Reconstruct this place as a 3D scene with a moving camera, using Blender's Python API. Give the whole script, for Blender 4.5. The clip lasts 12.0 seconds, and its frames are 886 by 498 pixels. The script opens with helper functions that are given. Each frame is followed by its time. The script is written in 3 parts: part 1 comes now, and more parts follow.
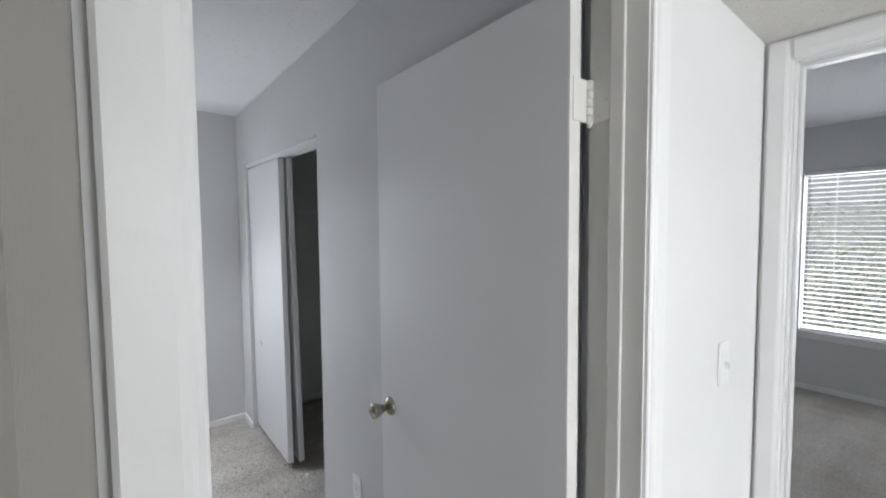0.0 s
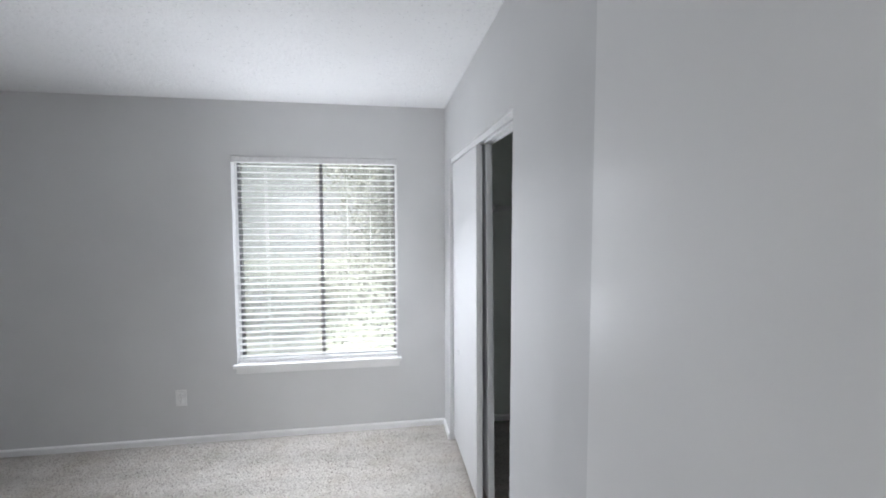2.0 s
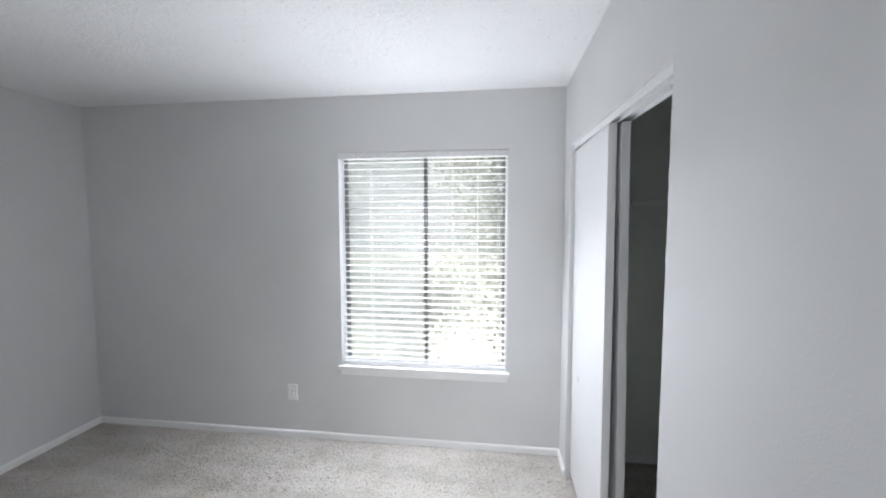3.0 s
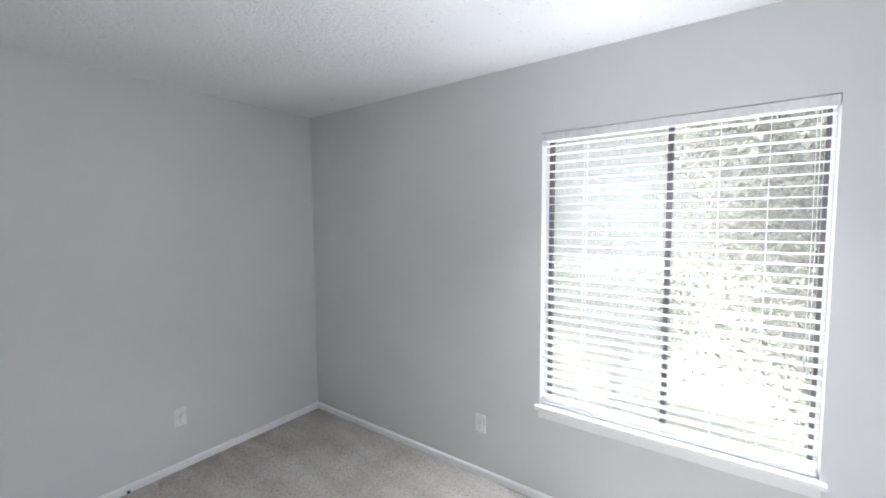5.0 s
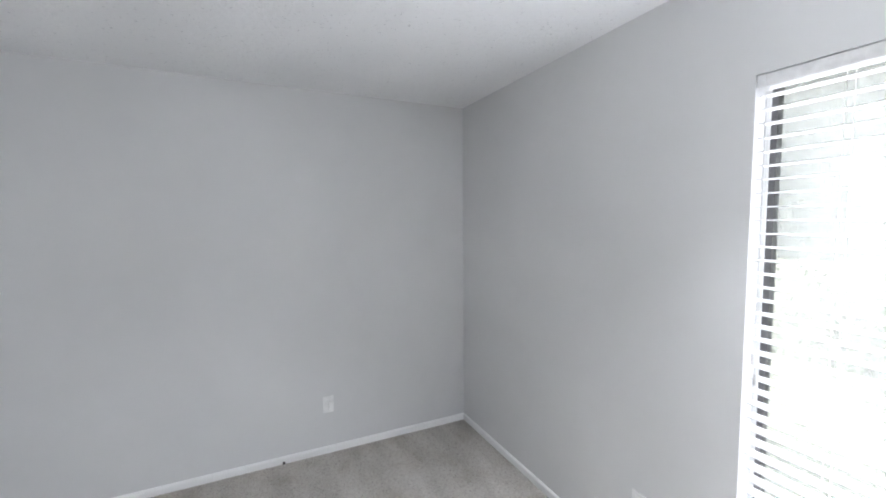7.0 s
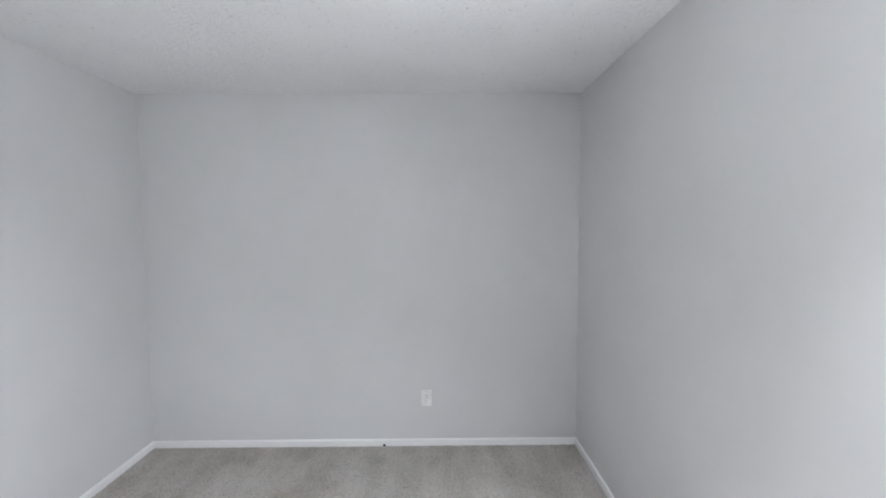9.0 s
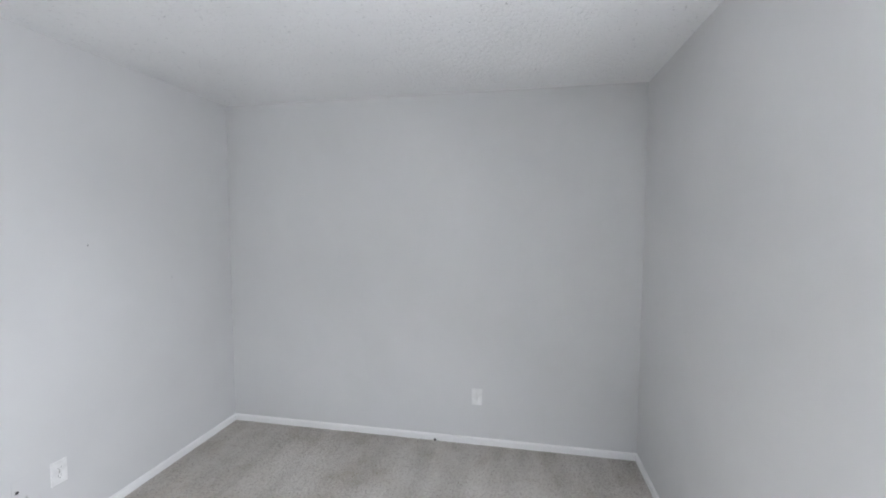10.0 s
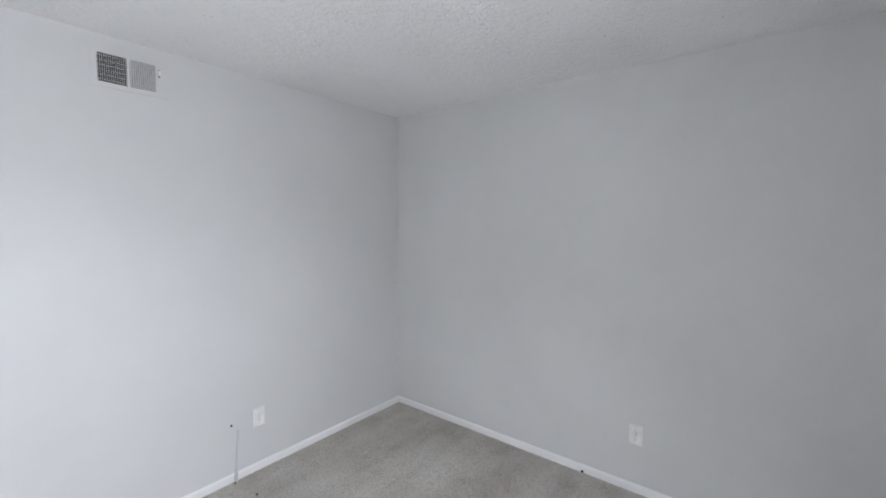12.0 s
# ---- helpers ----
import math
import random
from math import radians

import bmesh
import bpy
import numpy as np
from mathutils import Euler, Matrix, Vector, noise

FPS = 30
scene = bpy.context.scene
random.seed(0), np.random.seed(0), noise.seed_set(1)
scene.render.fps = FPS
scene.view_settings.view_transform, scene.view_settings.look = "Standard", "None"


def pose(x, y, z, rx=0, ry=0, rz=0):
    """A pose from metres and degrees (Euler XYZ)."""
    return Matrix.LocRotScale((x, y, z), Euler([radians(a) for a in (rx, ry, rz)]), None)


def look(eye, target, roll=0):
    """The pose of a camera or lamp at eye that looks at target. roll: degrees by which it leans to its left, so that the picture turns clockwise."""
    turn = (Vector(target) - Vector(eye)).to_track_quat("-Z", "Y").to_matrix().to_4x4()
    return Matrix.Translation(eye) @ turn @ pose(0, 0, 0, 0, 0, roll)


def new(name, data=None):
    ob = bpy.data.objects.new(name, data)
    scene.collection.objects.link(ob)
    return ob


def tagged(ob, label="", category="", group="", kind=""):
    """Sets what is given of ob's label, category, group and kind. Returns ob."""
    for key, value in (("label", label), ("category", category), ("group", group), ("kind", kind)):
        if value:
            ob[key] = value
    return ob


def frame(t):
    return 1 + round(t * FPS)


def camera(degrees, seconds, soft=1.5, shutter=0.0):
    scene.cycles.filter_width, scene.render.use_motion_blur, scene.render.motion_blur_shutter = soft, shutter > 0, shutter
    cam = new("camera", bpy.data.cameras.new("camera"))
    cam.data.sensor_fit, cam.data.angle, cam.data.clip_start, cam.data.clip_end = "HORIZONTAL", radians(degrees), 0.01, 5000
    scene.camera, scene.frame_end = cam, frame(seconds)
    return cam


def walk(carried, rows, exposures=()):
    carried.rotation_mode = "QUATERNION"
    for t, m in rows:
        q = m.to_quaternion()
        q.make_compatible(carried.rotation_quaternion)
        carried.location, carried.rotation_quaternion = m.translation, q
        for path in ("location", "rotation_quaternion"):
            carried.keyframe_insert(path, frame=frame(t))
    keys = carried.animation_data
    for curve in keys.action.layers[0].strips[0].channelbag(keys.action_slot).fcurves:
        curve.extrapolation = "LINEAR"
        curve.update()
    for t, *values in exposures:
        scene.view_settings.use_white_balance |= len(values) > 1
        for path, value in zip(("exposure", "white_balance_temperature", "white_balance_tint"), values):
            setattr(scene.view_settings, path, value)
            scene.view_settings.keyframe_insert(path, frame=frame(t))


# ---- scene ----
# ---- camera and walk ----
cam = camera(94.9, 12.0, 1.9)
PATH = [
    (0, (0.256, -0.024, 1.558), (1.51, 1.53, 1.449), -0.5),
    (0.5, (0.335, 0.058, 1.561), (1.376, 1.762, 1.446), -0.5),
    (1, (0.425, 0.174, 1.558), (1.221, 2.005, 1.442), -0.6),
    (1.5, (0.494, 0.299, 1.567), (1.045, 2.218, 1.449), -0.5),
    (2, (0.56, 0.462, 1.588), (0.856, 2.435, 1.459), -0.1),
    (2.5, (0.605, 0.629, 1.607), (0.613, 2.623, 1.461), -0.2),
    (3, (0.609, 0.812, 1.611), (0.344, 2.789, 1.46), -0.1),
    (5, (0.384, 1.428, 1.601), (-0.79, 3.041, 1.46), -0.4),
    (5.5, (0.34, 1.576, 1.594), (-1.029, 3.028, 1.458), -0.2),
    (6, (0.325, 1.753, 1.597), (-1.217, 3.018, 1.452), -0.3),
    (6.5, (0.315, 1.908, 1.588), (-1.376, 2.967, 1.452), -0.3),
    (7, (0.297, 2.03, 1.606), (-1.503, 2.89, 1.459), -0.5),
    (7.5, (0.324, 2.19, 1.589), (-1.569, 2.822, 1.453), -0.5),
    (9.5, (0.296, 2.668, 1.566), (-1.692, 2.495, 1.439), -0.1),
    (10, (0.294, 2.759, 1.564), (-1.667, 2.386, 1.437), 0.1),
    (10.5, (0.272, 2.861, 1.555), (-1.632, 2.261, 1.437), 0.0),
    (11, (0.205, 2.927, 1.588), (-1.614, 2.107, 1.448), 0.1),
    (11.5, (0.1, 2.996, 1.582), (-1.601, 1.953, 1.445), 0.1),
    (12, (-0.009, 3.016, 1.575), (-1.57, 1.774, 1.441), 0.1),
]
# the clip's camera opens up as it turns from the bright hall into the room
EXPOSURES = [(0, 3.62), (1, 4.0), (2, 4.15), (3, 4.33), (5, 4.6), (7.5, 4.95), (10, 5.0), (12, 4.8)]
walk(cam, [(t, look(eye, target, roll)) for t, eye, target, roll in PATH], EXPOSURES)

SKY, SUN, LAMP_WINDOW, LAMP_DOWN = 0.075, 1.0, 0.65, 1.3
LAMP_UP, LAMP_SIDE, LAMP_LIVING, BACKDROP_GLOW = 0.44, 3.4, 8.0, 0.036

# ---- world, sun, large lights ----
world = bpy.data.worlds.new("overcast_sky")
scene.world = world
world.use_nodes = True
wt = world.node_tree
sky = wt.nodes.new("ShaderNodeTexSky")
sky.sky_type = "NISHITA"
sky.sun_disc = False
sky.sun_elevation, sky.sun_rotation = radians(52), radians(256)
sky.air_density, sky.dust_density = 1.0, 4.0
pale = wt.nodes.new("ShaderNodeHueSaturation")
pale.inputs["Saturation"].default_value = 0.25
wt.links.new(sky.outputs[0], pale.inputs["Color"])
wt.links.new(pale.outputs[0], wt.nodes["Background"].inputs["Color"])
wt.nodes["Background"].inputs["Strength"].default_value = SKY

sun = new("sun", bpy.data.lights.new("sun", "SUN"))
sun.data.energy, sun.data.angle, sun.data.color = SUN, radians(6), (1.0, 0.97, 0.91)
sun.matrix_world = look((0, 0, 0), (0.60, 0.15, -0.78))


def fill_lamp(eye, target, w, h, watts, colour=(0.872, 0.910, 1.0), spread=150):
    lamp = new("daylight_fill", bpy.data.lights.new("daylight_fill", "AREA"))
    lamp.data.shape, lamp.data.size, lamp.data.size_y = "RECTANGLE", w, h
    lamp.data.energy, lamp.data.color = watts, colour
    lamp.data.spread = radians(spread)
    lamp.matrix_world = look(eye, target)
    return lamp


# added area lamps stand in for daylight at the bedroom, other room and living room windows
fill_lamp((0.096, 3.592, 1.312), (0.096, 2.0, 1.312), 1.14, 1.48, LAMP_WINDOW, spread=180)
# two added strip lamps inside the blind, filling the carpet and the ceiling
fill_lamp((0.096, 3.465, 1.86), (0.096, 2.905, 0.86), 0.62, 0.12, LAMP_DOWN, spread=125)
fill_lamp((0.096, 3.465, 0.85), (0.096, 2.765, 1.85), 0.62, 0.12, LAMP_UP, spread=125)
fill_lamp((5.312, 0.25, 1.298), (4.0, 0.25, 1.298), 1.13, 1.46, LAMP_SIDE, spread=180)
# lamp at the unseen living area window, added to brighten the hall
fill_lamp((0.6, -3.40, 1.5), (0.6, -1.0, 1.3), 2.6, 1.5, LAMP_LIVING, (0.935, 0.95, 1.0), 180)


# ---- materials ----
def material(name):
    m = bpy.data.materials.new(name)
    m.use_nodes = True
    return m, m.node_tree, m.node_tree.nodes["Principled BSDF"]


def node(t, kind, **values):
    n = t.nodes.new(kind)
    for k, v in values.items():
        n.inputs[k].default_value = v
    return n


def coords(t):
    return t.nodes.new("ShaderNodeTexCoord").outputs["Object"]


def world_place(t):
    return t.nodes.new("ShaderNodeNewGeometry").outputs["Position"]


def noise_at(t, place, scale, detail=4.0, rough=0.55):
    n = node(t, "ShaderNodeTexNoise", Scale=scale, Detail=detail, Roughness=rough)
    t.links.new(place, n.inputs["Vector"])
    return n.outputs["Fac"]


def ramp(t, fac, stops):
    r = t.nodes.new("ShaderNodeValToRGB")
    e = r.color_ramp.elements
    while len(e) < len(stops):
        e.new(0.5)
    for el, (p, c) in zip(e, stops):
        el.position, el.color = p, (*c, 1)
    t.links.new(fac, r.inputs["Fac"])
    return r.outputs["Color"]


def bump(t, heights, bsdf):
    """heights: rows of (socket, strength, distance), chained."""
    last = None
    for h, s, d in heights:
        b = node(t, "ShaderNodeBump", Strength=s, Distance=d)
        t.links.new(h, b.inputs["Height"])
        if last:
            t.links.new(last, b.inputs["Normal"])
        last = b.outputs["Normal"]
    t.links.new(last, bsdf.inputs["Normal"])


def shade(c, k):
    return tuple(min(1.0, v * k) for v in c)


def paint(name, colour, rough=0.6, spread=0.03, peel=260.0, depth=0.0006, blotch=1.6, wave=0.25):
    """Painted plaster, metal or wood: broad roller marks, fine orange peel."""
    m, t, b = material(name)
    p = world_place(t)
    col = ramp(t, noise_at(t, p, blotch, 5.0), [(0.3, shade(colour, 1 - spread)), (0.7, shade(colour, 1 + spread))])
    t.links.new(col, b.inputs["Base Color"])
    r = t.nodes.new("ShaderNodeMapRange")
    r.inputs["To Min"].default_value, r.inputs["To Max"].default_value = rough - 0.07, rough + 0.07
    t.links.new(noise_at(t, p, 7.0), r.inputs["Value"])
    t.links.new(r.outputs[0], b.inputs["Roughness"])
    bump(t, [(noise_at(t, p, 5.0, 3.0), wave, 0.003), (noise_at(t, p, peel, 2.0), 0.5, depth)], b)
    return m


def plain(name, colour, rough=0.5, metal=0.0, grain=90.0, depth=0.0002):
    m, t, b = material(name)
    p = coords(t)
    col = ramp(t, noise_at(t, p, grain), [(0.3, shade(colour, 0.9)), (0.7, shade(colour, 1.08))])
    t.links.new(col, b.inputs["Base Color"])
    b.inputs["Roughness"].default_value, b.inputs["Metallic"].default_value = rough, metal
    bump(t, [(noise_at(t, p, grain * 2), 0.4, depth)], b)
    return m


def knockdown(name, colour, depth, scale):
    """Sprayed ceiling texture: flat crusts with small craters between them, whose shadow is painted as darker specks.
    """
    m, t, b = material(name)
    p = world_place(t)
    crust = node(t, "ShaderNodeTexNoise", Scale=scale, Detail=5.0, Roughness=0.62, Distortion=0.6)
    t.links.new(p, crust.inputs["Vector"])
    flat = t.nodes.new("ShaderNodeMapRange")
    flat.inputs["From Min"].default_value, flat.inputs["From Max"].default_value = 0.40, 0.56
    t.links.new(crust.outputs["Fac"], flat.inputs["Value"])
    col = ramp(t, noise_at(t, p, 1.3, 4.0), [(0.3, shade(colour, 0.96)), (0.7, shade(colour, 1.02))])
    crater_shade = ramp(t, noise_at(t, p, scale * 1.5, 6.0, 0.7), [(0.31, (0.62, 0.62, 0.63)), (0.39, (1.0, 1.0, 1.0))])
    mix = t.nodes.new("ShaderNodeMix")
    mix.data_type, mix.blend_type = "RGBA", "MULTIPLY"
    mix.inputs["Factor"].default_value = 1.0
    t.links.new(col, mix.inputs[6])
    t.links.new(crater_shade, mix.inputs[7])
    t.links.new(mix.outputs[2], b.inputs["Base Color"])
    b.inputs["Roughness"].default_value = 0.9
    bump(t, [(flat.outputs[0], 0.55, depth), (noise_at(t, p, scale * 5, 3.0), 0.35, depth * 0.5)], b)
    return m


def carpet_wear(t, colour, bsdf):
    """Multiplies a pile colour by broad traffic stains and long vacuum streaks."""
    p = world_place(t)
    turn = t.nodes.new("ShaderNodeMapping")
    turn.inputs["Rotation"].default_value = (0, 0, radians(28))
    turn.inputs["Scale"].default_value = (1.1, 6.5, 1.0)
    t.links.new(p, turn.inputs["Vector"])
    stain = ramp(t, noise_at(t, p, 3.2, 6.0, 0.6), [(0.33, (0.80, 0.77, 0.725)), (0.48, (0.93, 0.92, 0.905)), (0.68, (1.0, 1.0, 1.0))])
    streak = ramp(t, noise_at(t, turn.outputs[0], 1.0, 3.0, 0.5), [(0.36, (0.84, 0.84, 0.835)), (0.64, (1.0, 1.0, 1.0))])
    for c in (stain, streak):
        mix = t.nodes.new("ShaderNodeMix")
        mix.data_type, mix.blend_type = "RGBA", "MULTIPLY"
        mix.inputs["Factor"].default_value = 1.0
        t.links.new(colour, mix.inputs[6])
        t.links.new(c, mix.inputs[7])
        colour = mix.outputs[2]
    t.links.new(colour, bsdf.inputs["Base Color"])


def carpet_material(name):
    m, t, b = material(name)
    p = world_place(t)
    fleck = ramp(t, noise_at(t, p, 75.0, 3.0, 0.75), [(0.32, (0.44, 0.415, 0.38)), (0.46, (0.575, 0.55, 0.515)), (0.66, (0.67, 0.648, 0.615))])
    carpet_wear(t, fleck, b)
    b.inputs["Roughness"].default_value = 1.0
    b.inputs["Specular IOR Level"].default_value = 0.1
    bump(t, [(noise_at(t, p, 9.0, 3.0), 0.4, 0.012), (noise_at(t, p, 150.0, 3.0, 0.7), 0.9, 0.006)], b)
    return m


def yarn_material(name):
    m, t, b = material(name)
    g = t.nodes.new("ShaderNodeNewGeometry")
    own = ramp(t, g.outputs["Random Per Island"], [(0.0, (0.32, 0.295, 0.265)), (0.08, (0.45, 0.425, 0.39)), (0.20, (0.565, 0.54, 0.505)), (1.0, (0.67, 0.648, 0.615))])
    carpet_wear(t, own, b)
    b.inputs["Roughness"].default_value = 0.95
    b.inputs["Specular IOR Level"].default_value = 0.1
    return m


def leaf_material(name, dark, light):
    m, t, b = material(name)
    g = t.nodes.new("ShaderNodeNewGeometry")
    col = ramp(t, g.outputs["Random Per Island"], [(0.0, dark), (0.6, light), (1.0, shade(light, 1.5))])
    t.links.new(col, b.inputs["Base Color"])
    b.inputs["Roughness"].default_value = 0.5
    tr = t.nodes.new("ShaderNodeBsdfTranslucent")
    t.links.new(col, tr.inputs["Color"])
    mx = node(t, "ShaderNodeMixShader", Fac=0.58)
    t.links.new(b.outputs[0], mx.inputs[1])
    t.links.new(tr.outputs[0], mx.inputs[2])
    t.links.new(mx.outputs[0], t.nodes["Material Output"].inputs["Surface"])
    return m


def glow_sheet_material(name):
    """Emitting sheet for the pale distance: brightness of sky over blurred far trees painted in."""
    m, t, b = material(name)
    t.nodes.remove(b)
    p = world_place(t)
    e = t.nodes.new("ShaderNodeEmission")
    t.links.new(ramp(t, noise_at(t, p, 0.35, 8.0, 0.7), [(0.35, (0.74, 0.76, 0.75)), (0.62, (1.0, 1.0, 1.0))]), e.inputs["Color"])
    e.inputs["Strength"].default_value = BACKDROP_GLOW
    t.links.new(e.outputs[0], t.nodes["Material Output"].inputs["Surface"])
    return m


def glass_material(name):
    """Clear glass with a thin pale veil mixed in for the glare of the bright outside."""
    m, t, b = material(name)
    t.nodes.remove(b)
    clear = t.nodes.new("ShaderNodeBsdfTransparent")
    clear.inputs["Color"].default_value = (0.95, 0.97, 0.96, 1)
    gloss = t.nodes.new("ShaderNodeBsdfGlossy")
    gloss.inputs["Roughness"].default_value = 0.4
    fr = node(t, "ShaderNodeFresnel", IOR=1.08)
    veil = t.nodes.new("ShaderNodeBsdfTranslucent")
    veil.inputs["Color"].default_value = (0.88, 0.88, 0.90, 1)
    veiled = t.nodes.new("ShaderNodeMixShader")
    t.links.new(ramp(t, noise_at(t, coords(t), 3.0, 5.0), [(0.3, (0.07, 0.07, 0.07)), (0.7, (0.11, 0.11, 0.11))]), veiled.inputs[0])
    t.links.new(clear.outputs[0], veiled.inputs[1])
    t.links.new(veil.outputs[0], veiled.inputs[2])
    mx = t.nodes.new("ShaderNodeMixShader")
    t.links.new(fr.outputs[0], mx.inputs[0])
    t.links.new(veiled.outputs[0], mx.inputs[1])
    t.links.new(gloss.outputs[0], mx.inputs[2])
    t.links.new(mx.outputs[0], t.nodes["Material Output"].inputs["Surface"])
    return m


def screen_material(name):
    """Fine insect mesh over clear gaps, paled and translucent to paint the pane's bright haze."""
    m, t, b = material(name)
    b.inputs["Base Color"].default_value = (0.5, 0.5, 0.5, 1)
    b.inputs["Roughness"].default_value = 0.6
    clear = t.nodes.new("ShaderNodeBsdfTransparent")
    fac = ramp(t, noise_at(t, coords(t), 400.0, 1.0), [(0.3, (0.30, 0.30, 0.30)), (0.7, (0.40, 0.40, 0.40))])
    haze_wires = t.nodes.new("ShaderNodeMixShader")
    tr = t.nodes.new("ShaderNodeBsdfTranslucent")
    tr.inputs["Color"].default_value = (0.6, 0.6, 0.6, 1)
    t.links.new(b.outputs[0], haze_wires.inputs[1])
    t.links.new(tr.outputs[0], haze_wires.inputs[2])
    mx = t.nodes.new("ShaderNodeMixShader")
    t.links.new(fac, mx.inputs[0])
    t.links.new(clear.outputs[0], mx.inputs[1])
    t.links.new(haze_wires.outputs[0], mx.inputs[2])
    t.links.new(mx.outputs[0], t.nodes["Material Output"].inputs["Surface"])
    return m


WALL = paint("grey_wall_paint", (0.690, 0.692, 0.694), 0.62)
HALLWALL = paint("white_wall_paint", (0.83, 0.83, 0.828), 0.45)
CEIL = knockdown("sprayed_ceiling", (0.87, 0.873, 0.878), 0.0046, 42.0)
TAUPE = paint("taupe_hall_corner", (0.36, 0.345, 0.315), 0.55)
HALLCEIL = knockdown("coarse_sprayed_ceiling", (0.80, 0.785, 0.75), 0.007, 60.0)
TRIM = paint("white_trim_paint", (0.87, 0.87, 0.868), 0.36, 0.02, 120.0, 0.0003, 3.0)
CREAM = paint("cream_jamb_paint", (0.79, 0.78, 0.755), 0.38, 0.03, 120.0, 0.0004, 3.0)
DOORPAINT = paint("door_paint", (0.80, 0.80, 0.80), 0.42, 0.012, 200.0, 0.0002, 0.7, 0.04)
CLOSETPAINT = paint("closet_door_paint", (0.74, 0.745, 0.755), 0.4, 0.012, 160.0, 0.0002, 0.7, 0.04)
CLOSETWALL = paint("closet_wall_paint", (0.80, 0.83, 0.79), 0.7)
CARPET = carpet_material("speckled_carpet")
YARN = yarn_material("carpet_yarn")
SLATWHITE = plain("white_blind_plastic", (0.78, 0.78, 0.778), 0.42, 0.0, 40.0)
CORD = plain("white_cord", (0.75, 0.75, 0.74), 0.8)
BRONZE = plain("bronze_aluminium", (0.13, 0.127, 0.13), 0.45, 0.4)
GLASS = glass_material("window_glass")
GLOW_SHEET = glow_sheet_material("glowing_backdrop_sheet")
SCREEN = screen_material("insect_screen")
PLASTIC = plain("white_plastic", (0.86, 0.86, 0.858), 0.35, 0.0, 30.0, 0.0001)
FAINT = plain("shaded_socket_slot", (0.22, 0.22, 0.22), 0.8)
SLOT = plain("recess_shade_and_black_scrap", (0.02, 0.02, 0.02), 0.8)
NICKEL = plain("satin_nickel", (0.44, 0.41, 0.36), 0.26, 1.0, 60.0)
STEEL = plain("painted_track_metal", (0.86, 0.865, 0.87), 0.32, 0.0)
CAULK = paint("lumpy_caulk", (0.70, 0.70, 0.70), 0.6, 0.06, 60.0, 0.002, 20.0)
WOODRAW = plain("raw_chipped_wood", (0.30, 0.22, 0.15), 0.8, 0.0, 60.0, 0.002)
PAPER = plain("torn_paper", (0.80, 0.78, 0.72), 0.8)
COAX = paint("painted_cable_sheath", (0.60, 0.60, 0.595), 0.5)
LEAF = leaf_material("tree_leaves", (0.085, 0.089, 0.072), (0.118, 0.12, 0.104))
BARK = plain("bark", (0.12, 0.10, 0.085), 0.9, 0.0, 14.0, 0.01)
GRASS = plain("rough_lawn", (0.085, 0.09, 0.07), 0.95, 0.0, 3.0, 0.02)
SIDING = paint("outside_siding", (0.45, 0.44, 0.42), 0.7)


# ---- mesh helpers ----
def mesh_of(name, bm, mat, smooth=False):
    me = bpy.data.meshes.new(name)
    bmesh.ops.recalc_face_normals(bm, faces=bm.faces)
    bm.to_mesh(me)
    bm.free()
    me.materials.append(mat)
    if smooth:
        for p in me.polygons:
            p.use_smooth = True
    return me


def thing(name, bm, mat, label, category, kind="", group="", smooth=False):
    return tagged(new(name, mesh_of(name, bm, mat, smooth)), label, category, group, kind)


def base(name, m, label, category, kind="", group=""):
    ob = new(name)
    ob.empty_display_size = 0.05
    ob.matrix_world = m
    return tagged(ob, label, category, group, kind)


def part(name, bm, mat, parent, label="", smooth=False):
    """A bmesh in its parent's own space, as one mesh under it."""
    ob = new(name, mesh_of(name, bm, mat, smooth))
    ob.parent = parent
    return tagged(ob, label)


def box(bm, x0, x1, y0, y1, z0, z1, bevel=0.0, seg=2):
    m = Matrix.Translation(((x0 + x1) / 2, (y0 + y1) / 2, (z0 + z1) / 2)) @ Matrix.Diagonal((abs(x1 - x0), abs(y1 - y0), abs(z1 - z0), 1))
    made = bmesh.ops.create_cube(bm, size=1.0, matrix=m)["verts"]
    if bevel:
        edges = list({e for v in made for e in v.link_edges})
        bmesh.ops.bevel(bm, geom=edges, offset=bevel, segments=seg, affect="EDGES", profile=0.5)
    return bm


def boxes(*rows, bevel=0.0):
    bm = bmesh.new()
    for r in rows:
        box(bm, *r, bevel=bevel)
    return bm


def prism(profile, axis, a, b):
    """A profile of (u, v) pairs pushed along an axis from a to b: x takes (y, z), y takes (x, z), z takes (x, y)."""
    bm = bmesh.new()
    at = {"x": lambda u, v, w: (w, u, v), "y": lambda u, v, w: (u, w, v), "z": lambda u, v, w: (u, v, w)}[axis]
    ends = [[bm.verts.new(at(u, v, w)) for u, v in profile] for w in (a, b)]
    n = len(profile)
    for i in range(n):
        bm.faces.new((ends[0][i], ends[0][(i + 1) % n], ends[1][(i + 1) % n], ends[1][i]))
    bm.faces.new(ends[0])
    bm.faces.new(ends[1][::-1])
    return bm


